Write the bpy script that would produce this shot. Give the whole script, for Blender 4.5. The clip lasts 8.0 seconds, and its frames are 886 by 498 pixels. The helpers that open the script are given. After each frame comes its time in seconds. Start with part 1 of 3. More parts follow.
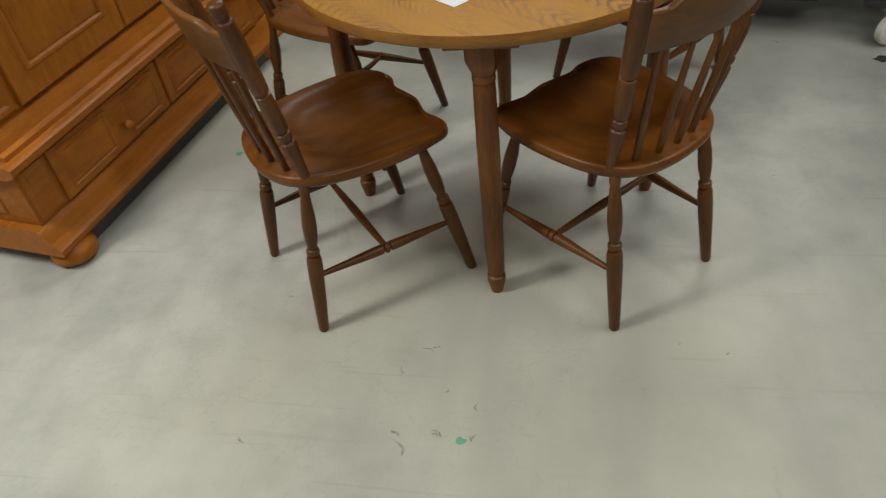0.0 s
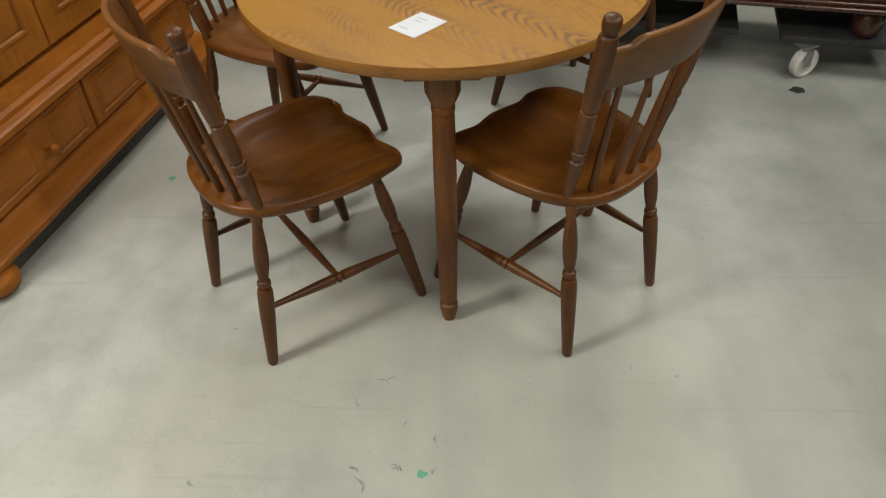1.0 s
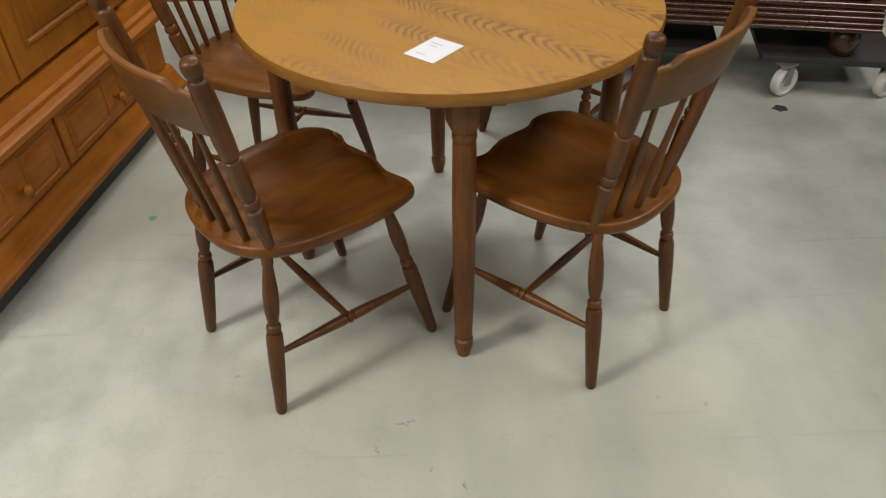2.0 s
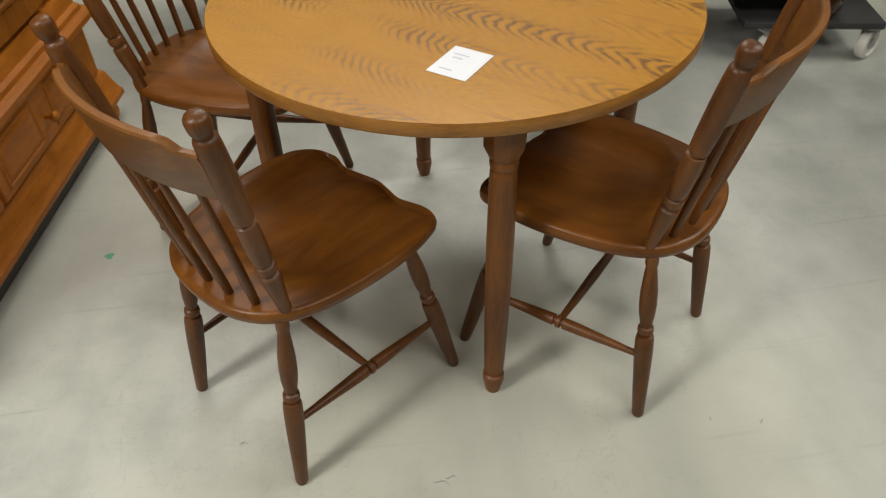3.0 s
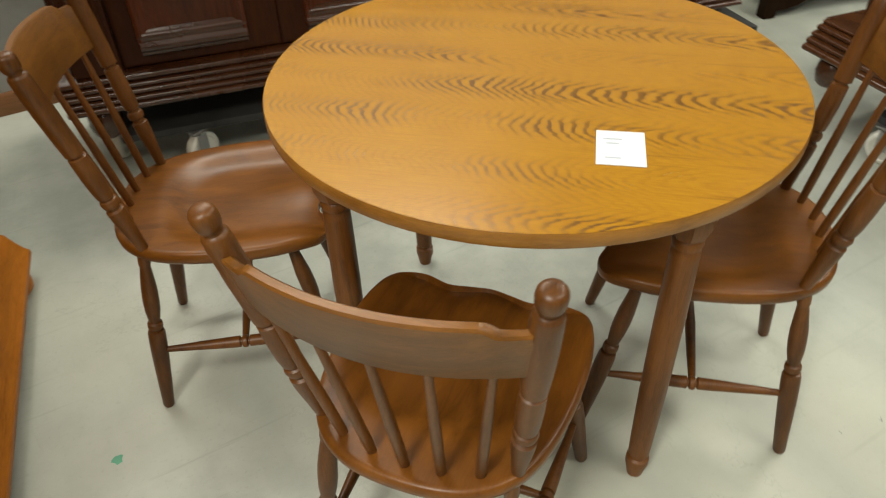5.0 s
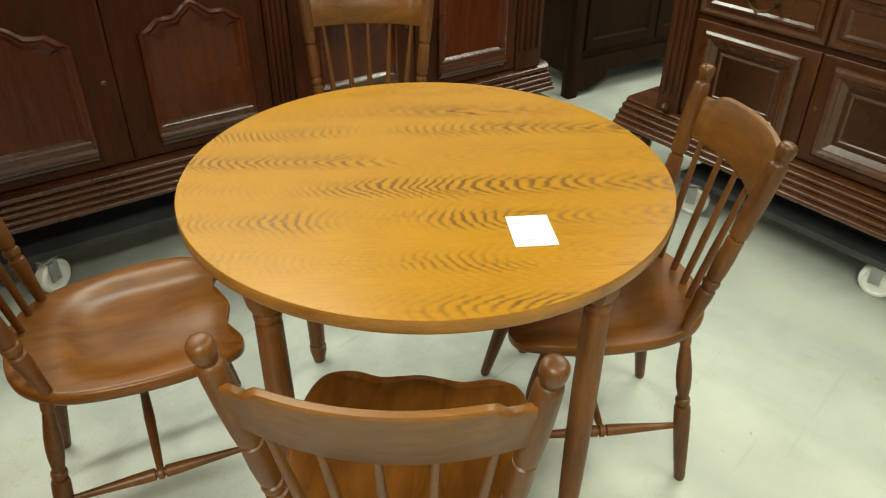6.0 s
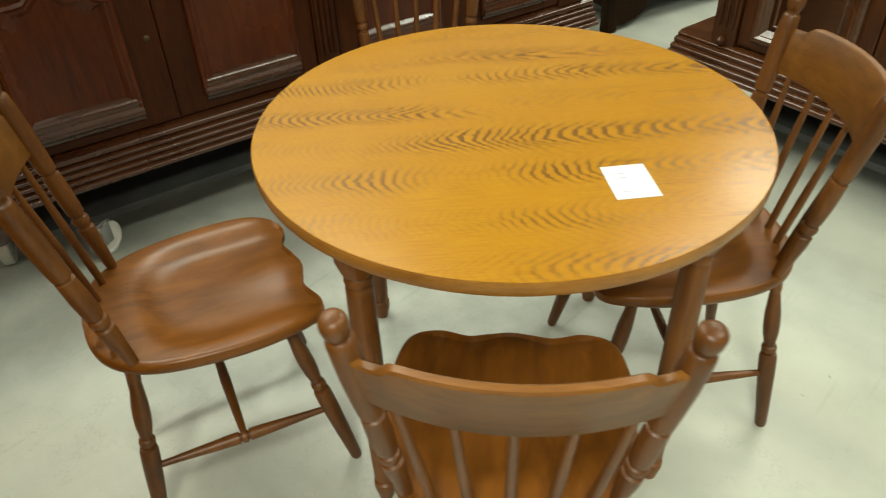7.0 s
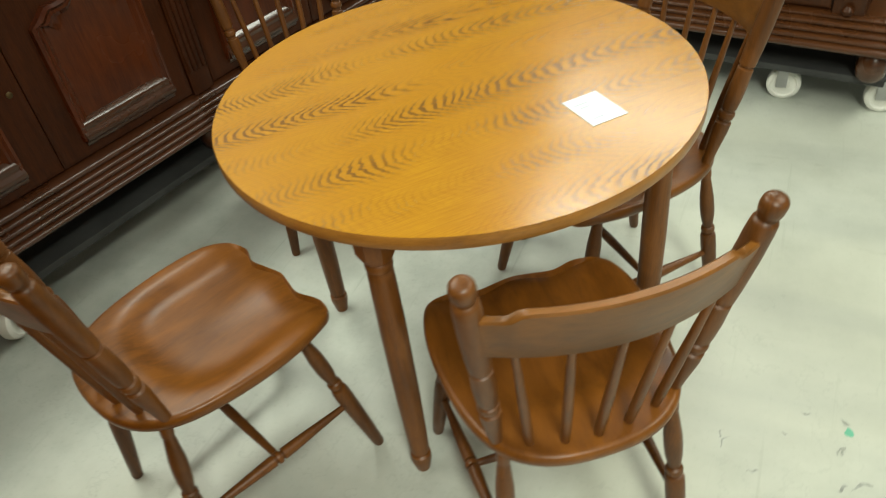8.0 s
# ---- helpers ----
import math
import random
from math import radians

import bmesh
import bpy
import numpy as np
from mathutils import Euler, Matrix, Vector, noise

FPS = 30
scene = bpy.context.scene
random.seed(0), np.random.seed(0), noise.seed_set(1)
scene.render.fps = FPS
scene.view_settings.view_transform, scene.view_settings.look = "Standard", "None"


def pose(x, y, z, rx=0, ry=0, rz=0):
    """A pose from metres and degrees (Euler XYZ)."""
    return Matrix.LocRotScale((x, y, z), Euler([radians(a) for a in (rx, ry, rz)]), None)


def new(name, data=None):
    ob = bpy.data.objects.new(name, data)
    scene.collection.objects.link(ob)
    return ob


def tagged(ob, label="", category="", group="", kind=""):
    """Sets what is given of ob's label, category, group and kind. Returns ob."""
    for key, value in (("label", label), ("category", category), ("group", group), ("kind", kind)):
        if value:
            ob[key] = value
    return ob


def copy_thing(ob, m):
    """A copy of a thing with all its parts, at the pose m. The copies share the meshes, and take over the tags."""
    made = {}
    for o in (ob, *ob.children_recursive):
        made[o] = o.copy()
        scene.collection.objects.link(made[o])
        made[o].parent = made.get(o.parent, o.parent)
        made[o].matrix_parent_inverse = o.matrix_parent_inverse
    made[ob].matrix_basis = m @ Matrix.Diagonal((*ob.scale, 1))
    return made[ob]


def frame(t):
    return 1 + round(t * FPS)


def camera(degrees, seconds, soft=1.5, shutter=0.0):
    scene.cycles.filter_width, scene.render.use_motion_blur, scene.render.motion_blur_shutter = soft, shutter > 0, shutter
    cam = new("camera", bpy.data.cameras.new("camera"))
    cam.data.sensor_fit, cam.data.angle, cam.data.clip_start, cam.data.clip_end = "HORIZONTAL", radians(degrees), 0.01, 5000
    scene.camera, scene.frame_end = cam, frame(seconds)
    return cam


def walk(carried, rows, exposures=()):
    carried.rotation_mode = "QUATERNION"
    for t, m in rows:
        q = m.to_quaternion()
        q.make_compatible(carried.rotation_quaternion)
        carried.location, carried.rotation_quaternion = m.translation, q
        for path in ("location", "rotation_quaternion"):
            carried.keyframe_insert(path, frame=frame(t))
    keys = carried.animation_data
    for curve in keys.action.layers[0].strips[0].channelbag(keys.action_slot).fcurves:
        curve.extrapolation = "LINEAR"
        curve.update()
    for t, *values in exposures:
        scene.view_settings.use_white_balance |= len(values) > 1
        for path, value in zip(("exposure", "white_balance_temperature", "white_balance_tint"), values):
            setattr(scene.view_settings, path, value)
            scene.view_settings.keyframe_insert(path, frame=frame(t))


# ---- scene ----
cam = camera(61.98, 8.0, soft=1.1, shutter=0.45)
# seconds, place, turn
ROWS = [
    (0.0, 0.191, -1.783, 1.395, 47.74, 5.44, 7.92),
    (0.5, 0.125, -1.769, 1.407, 47.22, 2.34, 4.55),
    (1.0, 0.094, -1.762, 1.415, 48.68, 1.52, 2.55),
    (1.5, 0.022, -1.748, 1.408, 50.32, 0.99, 0.07),
    (2.0, -0.057, -1.692, 1.376, 50.70, 0.86, -1.78),
    (2.2, -0.086, -1.634, 1.365, 51.51, 1.94, -2.15),
    (3.3, -0.342, -1.379, 1.363, 46.63, 1.67, -13.23),
    (3.5, -0.424, -1.362, 1.369, 47.31, 3.41, -16.17),
    (4.0, -0.559, -1.274, 1.356, 50.26, 0.78, -22.60),
    (4.1, -0.578, -1.247, 1.364, 52.74, 1.15, -23.14),
    (4.2, -0.585, -1.222, 1.376, 54.03, 1.80, -23.30),
    (5.3, -0.839, -0.967, 1.367, 50.08, 0.89, -37.77),
    (5.5, -0.878, -0.949, 1.397, 52.47, 0.01, -43.76),
    (6.0, -0.945, -0.947, 1.434, 56.71, -0.36, -46.32),
    (6.5, -0.962, -0.919, 1.436, 53.92, -0.86, -51.33),
    (7.0, -0.999, -0.807, 1.429, 52.14, 1.79, -46.64),
    (7.5, -1.083, -0.690, 1.435, 51.27, 2.29, -59.02),
    (8.0, -1.214, -0.588, 1.466, 49.17, 6.17, -66.77),
]
EXPOSURES = [
    (0.0, -0.88, 6600, 13), (0.5, -0.72, 6640, 14), (1.0, -0.72, 6640, 14), (2.0, -0.62, 6660, 14), (3.5, -0.5, 6800, 14),
    (4.2, -0.4, 6930, 13), (5.5, -0.12, 6930, 0), (6.0, 0.03, 6900, -4), (6.5, 0.06, 6800, -4), (7.0, -0.05, 7000, -3), (8.0, -0.1, 6720, -2)]
walk(cam, [(t, pose(x, y, z, rx, ry, rz)) for t, x, y, z, rx, ry, rz in ROWS], EXPOSURES)

# ---- light: a dim store hall with rows of fluorescent tubes under the ceiling ----
world = bpy.data.worlds.new("world")
scene.world = world
world.use_nodes = True
world.node_tree.nodes["Background"].inputs[0].default_value = (0.9, 0.95, 1.0, 1)
world.node_tree.nodes["Background"].inputs[1].default_value = 0.006


def tube_lamp(x, y, watts, turn, length=1.8):
    data = bpy.data.lights.new("ceiling_lamp", "AREA")
    data.shape, data.size, data.size_y = "RECTANGLE", length, 0.5
    data.energy, data.color = watts, (1.0, 0.98, 0.92)
    ob = new("ceiling_lamp", data)
    ob.matrix_world = pose(x, y, 3.04, 0, 0, turn)
    return tagged(ob, "long white fluorescent lamp under the hall ceiling", "lamp", kind="structure")


for lx, ly, watts, turn in ((2.2, -0.3, 66, 82), (0.1, 1.78, 80, -12), (-0.9, 1.45, 32, 80), (-2.3, -1.6, 150, 30), (0.8, -2.1, 62, 0), (-2.6, -3.6, 26, 0), (3.6, 0.0, 45, 80)):
    tube_lamp(lx, ly, watts, turn)


# ---- materials ----
def material(name, rough=0.5, metal=0.0, coat=0.0):
    m = bpy.data.materials.new(name)
    m.use_nodes = True
    b = m.node_tree.nodes["Principled BSDF"]
    b.inputs["Roughness"].default_value = rough
    b.inputs["Metallic"].default_value = metal
    b.inputs["Coat Weight"].default_value = coat
    b.inputs["Coat Roughness"].default_value = 0.2
    return m, m.node_tree.nodes, m.node_tree.links, b


def node(nodes, kind, **values):
    n = nodes.new(kind)
    for key, value in values.items():
        n.inputs[key].default_value = value
    return n


def ramp(nodes, stops):
    r = nodes.new("ShaderNodeValToRGB")
    while len(r.color_ramp.elements) < len(stops):
        r.color_ramp.elements.new(0.5)
    for e, (at, c) in zip(r.color_ramp.elements, stops):
        e.position, e.color = at, (*c, 1)
    return r


def calc(nodes, links, op, a, b=None, c=None):
    n = nodes.new("ShaderNodeMath")
    n.operation = op
    for i, v in enumerate((a, b, c)):
        if v is None:
            continue
        if isinstance(v, (int, float)):
            n.inputs[i].default_value = v
        else:
            links.new(v, n.inputs[i])
    return n.outputs[0]


def mixed(nodes, links, fac, a, b, how="MIX"):
    n = nodes.new("ShaderNodeMix")
    n.data_type, n.blend_type = "RGBA", how
    for slot, v in ((0, fac), (6, a), (7, b)):
        if isinstance(v, (int, float)):
            n.inputs[slot].default_value = v
        elif isinstance(v, tuple):
            n.inputs[slot].default_value = (*v, 1)
        else:
            links.new(v, n.inputs[slot])
    return n.outputs[2]


def bumped(nodes, links, b, height, strength, distance=0.002):
    n = node(nodes, "ShaderNodeBump", Strength=strength, Distance=distance)
    links.new(height, n.inputs["Height"])
    links.new(n.outputs[0], b.inputs["Normal"])


def wood(name, light, dark, stretch, rough, coat=0.0, grain=0.5, wear=0.25, size=1.0, shine=0.3, patchy=0.0, edge=0.0):
    """Stained wood with streaks along one local axis, blotches and a fine grain."""
    m, n, l, b = material(name, rough, coat=coat)
    b.inputs["Specular IOR Level"].default_value = shine
    tc = n.new("ShaderNodeTexCoord")
    info = n.new("ShaderNodeObjectInfo")
    shift = n.new("ShaderNodeVectorMath")
    l.new(tc.outputs["Object"], shift.inputs[0])
    off = n.new("ShaderNodeCombineXYZ")
    l.new(calc(n, l, "MULTIPLY", info.outputs["Random"], 7.0), off.inputs[0])
    l.new(calc(n, l, "MULTIPLY", info.outputs["Random"], 3.0), off.inputs[2])
    l.new(off.outputs[0], shift.inputs[1])
    mp = n.new("ShaderNodeMapping")
    mp.inputs["Scale"].default_value = stretch
    l.new(shift.outputs[0], mp.inputs[0])
    big = node(n, "ShaderNodeTexNoise", Scale=6.0 * size, Detail=4.0, Roughness=0.6, Distortion=0.6)
    fine = node(n, "ShaderNodeTexNoise", Scale=38.0 * size, Detail=5.0, Roughness=0.7)
    blot = node(n, "ShaderNodeTexNoise", Scale=5.0, Detail=3.0)
    l.new(mp.outputs[0], big.inputs["Vector"])
    l.new(mp.outputs[0], fine.inputs["Vector"])
    l.new(shift.outputs[0], blot.inputs["Vector"])
    mix = calc(n, l, "ADD", calc(n, l, "MULTIPLY", big.outputs[0], 1 - grain), calc(n, l, "MULTIPLY", fine.outputs[0], grain))
    r = ramp(n, ((0.34, dark), (0.64, light)))
    l.new(mix, r.inputs[0])
    worn = calc(n, l, "MULTIPLY", calc(n, l, "SUBTRACT", blot.outputs[0], 0.42), wear * 4)
    worn = calc(n, l, "MINIMUM", calc(n, l, "MAXIMUM", worn, 0.0), wear)
    lighter = tuple(min(1.0, v * 1.7) for v in light)
    col = mixed(n, l, worn, r.outputs[0], lighter)
    if patchy:
        old = node(n, "ShaderNodeTexNoise", Scale=9.0, Detail=3.0, Roughness=0.55, Distortion=0.4)
        half = n.new("ShaderNodeMapping")
        half.inputs["Scale"].default_value = tuple(0.45 if v < 2 else 1.0 for v in stretch)
        l.new(shift.outputs[0], half.inputs[0])
        l.new(half.outputs[0], old.inputs["Vector"])
        pr = ramp(n, ((0.4, (1, 1, 1)), (0.58, (0, 0, 0))))
        l.new(old.outputs[0], pr.inputs[0])
        col = mixed(n, l, calc(n, l, "MULTIPLY", pr.outputs[0], patchy), col, tuple(v * 0.55 for v in dark))
    if edge:
        geo = n.new("ShaderNodeNewGeometry")
        er = ramp(n, ((0.53, (0, 0, 0)), (0.6, (1, 1, 1))))
        l.new(geo.outputs["Pointiness"], er.inputs[0])
        rub = calc(n, l, "MULTIPLY", calc(n, l, "MULTIPLY", er.outputs[0], fine.outputs[0]), edge)
        col = mixed(n, l, rub, col, tuple(min(1.0, v * 2.0) for v in light))
    l.new(col, b.inputs["Base Color"])
    l.new(calc(n, l, "ADD", calc(n, l, "MULTIPLY", blot.outputs[0], 0.22), rough - 0.11), b.inputs["Roughness"])
    bumped(n, l, b, fine.outputs[0], 0.12, 0.001)
    return m


def oak_top():
    """Oak boards with nested arches of dark grain, running along local x: short arches at one end, drawn out at the other."""
    m, n, l, b = material("oak_top", 0.3, coat=0.25)
    b.inputs["Specular IOR Level"].default_value = 0.35
    b.inputs["Coat Roughness"].default_value = 0.16
    tc = n.new("ShaderNodeTexCoord")
    sep = n.new("ShaderNodeSeparateXYZ")
    l.new(tc.outputs["Object"], sep.inputs[0])

    def noise(scale, detail=2.0, rough=0.5, size=1.0):
        mp = n.new("ShaderNodeMapping")
        mp.inputs["Scale"].default_value = scale
        l.new(tc.outputs["Object"], mp.inputs[0])
        t = node(n, "ShaderNodeTexNoise", Scale=size, Detail=detail, Roughness=rough)
        l.new(mp.outputs[0], t.inputs["Vector"])
        return t.outputs[0]

    def op(kind, p, q=None):
        return calc(n, l, kind, p, q)

    board = op("MULTIPLY", op("ADD", sep.outputs[1], 0.015), 1 / 0.13)
    index = op("FLOOR", board)
    wn = n.new("ShaderNodeTexWhiteNoise")
    wn.noise_dimensions = "1D"
    l.new(index, wn.inputs["W"])
    one = wn.outputs["Value"]
    v = op("MULTIPLY", op("SUBTRACT", op("FRACT", board), 0.5), 0.13)
    v = op("ADD", v, op("MULTIPLY", op("SUBTRACT", one, 0.5), 0.03))
    v = op("ADD", v, op("MULTIPLY", op("SUBTRACT", noise((3.0, 3.0, 1.0)), 0.5), 0.05))
    # the arches lie close together at one end and far apart at the other
    u = op("ADD", sep.outputs[0], op("MULTIPLY", op("SUBTRACT", one, 0.5), 0.5))
    run = op("ADD", op("MULTIPLY", u, 38.0), op("MULTIPLY", op("MULTIPLY", u, u), -24.0))
    bend = op("MULTIPLY", op("SUBTRACT", op("SQRT", op("ADD", op("MULTIPLY", v, v), 0.00012)), 0.011), op("ADD", 45.0, op("MULTIPLY", one, 45.0)))
    f = op("SUBTRACT", run, bend)
    f = op("ADD", f, op("MULTIPLY", noise((1.8, 6.5, 1.0)), 7.0))
    f = op("ADD", f, op("MULTIPLY", noise((5.5, 22.0, 1.0)), 2.2))
    teeth = noise((11.0, 150.0, 1.0), 3.0, 0.6)
    f = op("ADD", f, op("MULTIPLY", teeth, 1.1))
    saw = op("FRACT", f)
    lr = ramp(n, ((0.0, (0.7, 0.7, 0.7)), (0.06, (0, 0, 0)), (0.56, (0, 0, 0)), (0.74, (0.7, 0.7, 0.7)), (0.86, (1, 1, 1))))
    l.new(saw, lr.inputs[0])
    line = lr.outputs[0]
    pr = ramp(n, ((0.4, (0.1, 0.1, 0.1)), (0.6, (1, 1, 1))))
    l.new(noise((2.4, 5.0, 1.0)), pr.inputs[0])
    line = op("MULTIPLY", line, pr.outputs[0])
    core = op("SUBTRACT", 1.5, op("MULTIPLY", op("ABSOLUTE", v), 28.0))
    line = op("MULTIPLY", line, op("MINIMUM", op("MAXIMUM", core, 0.22), 1.0))
    fine = noise((14.0, 420.0, 1.0), 4.0, 0.7)
    base = ramp(n, ((0.3, (0.278, 0.123, 0.0082)), (0.7, (0.418, 0.208, 0.0138))))
    l.new(fine, base.inputs[0])
    tone = op("ADD", op("MULTIPLY", one, 0.22), op("MULTIPLY", noise((1.2, 5.0, 1.0)), 0.2))
    col = mixed(n, l, tone, base.outputs[0], (0.29, 0.118, 0.011))
    broken = op("ADD", 0.6, op("MULTIPLY", teeth, 0.8))
    col = mixed(n, l, op("MINIMUM", op("MULTIPLY", line, broken), 0.78), col, (0.055, 0.018, 0.003))
    vr = ramp(n, ((0.6, (0, 0, 0)), (0.69, (1, 1, 1))))
    l.new(noise((1.9, 75.0, 1.0), 3.0, 0.6), vr.inputs[0])
    end = op("MINIMUM", op("MAXIMUM", op("MULTIPLY", sep.outputs[0], 3.0), 0.1), 0.9)
    col = mixed(n, l, op("MULTIPLY", op("MULTIPLY", vr.outputs[0], end), 0.75), col, (0.085, 0.03, 0.005))
    l.new(col, b.inputs["Base Color"])
    l.new(op("ADD", 0.24, op("MULTIPLY", line, 0.14)), b.inputs["Roughness"])
    bumped(n, l, b, op("ADD", line, fine), 0.06, 0.0006)
    return m


def concrete():
    m, n, l, b = material("sealed_concrete", 0.4)
    tc = n.new("ShaderNodeTexCoord")
    a = node(n, "ShaderNodeTexNoise", Scale=1.1, Detail=6.0, Roughness=0.55)
    c = node(n, "ShaderNodeTexNoise", Scale=6.5, Detail=5.0, Roughness=0.6)
    d = node(n, "ShaderNodeTexNoise", Scale=90.0, Detail=3.0)
    for t in (a, c, d):
        l.new(tc.outputs["Object"], t.inputs["Vector"])
    r = ramp(n, ((0.38, (0.33, 0.355, 0.315)), (0.5, (0.428, 0.456, 0.408)), (0.62, (0.498, 0.527, 0.474))))
    l.new(calc(n, l, "ADD", calc(n, l, "MULTIPLY", a.outputs[0], 0.62), calc(n, l, "MULTIPLY", c.outputs[0], 0.38)), r.inputs[0])
    speck = ramp(n, ((0.31, (0.5, 0.5, 0.48)), (0.4, (1, 1, 1))))
    l.new(d.outputs[0], speck.inputs[0])
    col = mixed(n, l, 0.16, r.outputs[0], speck.outputs[0], "MULTIPLY")
    mp = n.new("ShaderNodeMapping")
    mp.inputs["Scale"].default_value = (3.0, 0.7, 1.0)
    mp.inputs["Rotation"].default_value = (0, 0, 0.5)
    l.new(tc.outputs["Object"], mp.inputs[0])
    scuff = node(n, "ShaderNodeTexNoise", Scale=3.0, Detail=8.0, Roughness=0.75, Distortion=1.2)
    l.new(mp.outputs[0], scuff.inputs["Vector"])
    sr = ramp(n, ((0.62, (0, 0, 0)), (0.74, (1, 1, 1))))
    l.new(scuff.outputs[0], sr.inputs[0])
    col = mixed(n, l, calc(n, l, "MULTIPLY", sr.outputs[0], 0.5), col, (0.24, 0.25, 0.21))
    for turn, seed in ((0.3, 0.0), (-0.5, 4.0)):
        drag = n.new("ShaderNodeMapping")
        drag.inputs["Rotation"].default_value = (0, 0, turn)
        drag.inputs["Location"].default_value = (seed, seed, 0)
        drag.inputs["Scale"].default_value = (0.7, 16.0, 1.0)
        l.new(tc.outputs["Object"], drag.inputs[0])
        scratch = node(n, "ShaderNodeTexNoise", Scale=1.7, Detail=5.0, Roughness=0.6, Distortion=0.35)
        l.new(drag.outputs[0], scratch.inputs["Vector"])
        xr = ramp(n, ((0.64, (0, 0, 0)), (0.7, (1, 1, 1))))
        l.new(scratch.outputs[0], xr.inputs[0])
        col = mixed(n, l, calc(n, l, "MULTIPLY", xr.outputs[0], 0.28), col, (0.22, 0.235, 0.2))
    warm = node(n, "ShaderNodeTexNoise", Scale=0.55, Detail=3.0)
    l.new(tc.outputs["Object"], warm.inputs["Vector"])
    wr = ramp(n, ((0.48, (0, 0, 0)), (0.62, (1, 1, 1))))
    l.new(warm.outputs[0], wr.inputs[0])
    col = mixed(n, l, calc(n, l, "MULTIPLY", wr.outputs[0], 0.5), col, (0.44, 0.445, 0.345))
    band = n.new("ShaderNodeMapping")
    band.inputs["Scale"].default_value = (2.6, 0.45, 1.0)
    l.new(tc.outputs["Object"], band.inputs[0])
    worn = node(n, "ShaderNodeTexNoise", Scale=1.5, Detail=3.0, Roughness=0.5)
    l.new(band.outputs[0], worn.inputs["Vector"])
    br = ramp(n, ((0.5, (0, 0, 0)), (0.7, (1, 1, 1))))
    l.new(worn.outputs[0], br.inputs[0])
    col = mixed(n, l, calc(n, l, "MULTIPLY", br.outputs[0], 0.35), col, (0.29, 0.305, 0.275))
    vor = n.new("ShaderNodeTexVoronoi")
    vor.feature = "DISTANCE_TO_EDGE"
    vor.inputs["Scale"].default_value = 0.9
    wv = n.new("ShaderNodeVectorMath")
    l.new(tc.outputs["Object"], wv.inputs[0])
    l.new(c.outputs[1], wv.inputs[1])
    l.new(wv.outputs[0], vor.inputs["Vector"])
    cr = ramp(n, ((0.0, (1, 1, 1)), (0.006, (0, 0, 0))))
    l.new(vor.outputs[0], cr.inputs[0])
    col = mixed(n, l, calc(n, l, "MULTIPLY", calc(n, l, "MULTIPLY", cr.outputs[0], a.outputs[0]), 0.4), col, (0.22, 0.23, 0.2))
    l.new(col, b.inputs["Base Color"])
    l.new(calc(n, l, "ADD", 0.3, calc(n, l, "MULTIPLY", c.outputs[0], 0.28)), b.inputs["Roughness"])
    bumped(n, l, b, d.outputs[0], 0.025, 0.001)
    return m


def paint(name, color, rough=0.6, metal=0.0, spread=0.12, scale=9.0):
    m, n, l, b = material(name, rough, metal)
    tc = n.new("ShaderNodeTexCoord")
    a = node(n, "ShaderNodeTexNoise", Scale=scale, Detail=5.0)
    l.new(tc.outputs["Object"], a.inputs["Vector"])
    r = ramp(n, ((0.3, tuple(v * (1 - spread) for v in color)), (0.7, tuple(min(1, v * (1 + spread)) for v in color))))
    l.new(a.outputs[0], r.inputs[0])
    l.new(r.outputs[0], b.inputs["Base Color"])
    bumped(n, l, b, a.outputs[0], 0.05, 0.001)
    return m


CHAIR_WOOD = wood("chair_stain", (0.13, 0.0462, 0.0078), (0.048, 0.0164, 0.0035), (9, 9, 1.0), 0.42, 0.03, patchy=0.4, edge=0.4, shine=0.34)
SEAT_WOOD = wood("seat_stain", (0.168, 0.0598, 0.0084), (0.082, 0.0275, 0.0045), (6, 1.2, 6), 0.36, 0.04, grain=0.3, wear=0.3, patchy=0.2, edge=0.4, shine=0.26)
CREST_WOOD = wood("crest_stain", (0.155, 0.0605, 0.0098), (0.064, 0.0242, 0.0048), (1.0, 9, 9), 0.44, 0.06, grain=0.35, patchy=0.35, edge=0.8)
LEG_WOOD = wood("table_leg_stain", (0.175, 0.064, 0.0115), (0.066, 0.0225, 0.0055), (12, 12, 1.0), 0.42, 0.03, patchy=0.25, edge=0.4)
OAK = oak_top()
OAK_EDGE = wood("oak_edge", (0.3, 0.135, 0.024), (0.16, 0.065, 0.012), (2, 2, 14), 0.35, 0.15)
PINE = wood("honey_pine", (0.39, 0.131, 0.0145), (0.22, 0.07, 0.0078), (1.0, 9, 9), 0.42, 0.02, wear=0.2, shine=0.2)
PINE_UP = wood("honey_pine_upright", (0.39, 0.137, 0.0145), (0.22, 0.074, 0.0078), (9, 9, 1.0), 0.42, 0.02, wear=0.2, shine=0.2)
DARK = wood("dark_walnut", (0.066, 0.021, 0.0066), (0.026, 0.008, 0.003), (1.0, 9, 9), 0.28, 0.55, wear=0.15, shine=0.5)
DARK_UP = wood("dark_walnut_upright", (0.054, 0.0145, 0.0038), (0.022, 0.0057, 0.0019), (9, 9, 1.0), 0.42, 0.0, wear=0.15, shine=0.16)
RED_PANEL = wood("reddish_walnut", (0.09, 0.02, 0.005), (0.036, 0.008, 0.0026), (9, 9, 1.0), 0.25, 0.05, wear=0.2, shine=0.3, patchy=0.15, size=0.6)
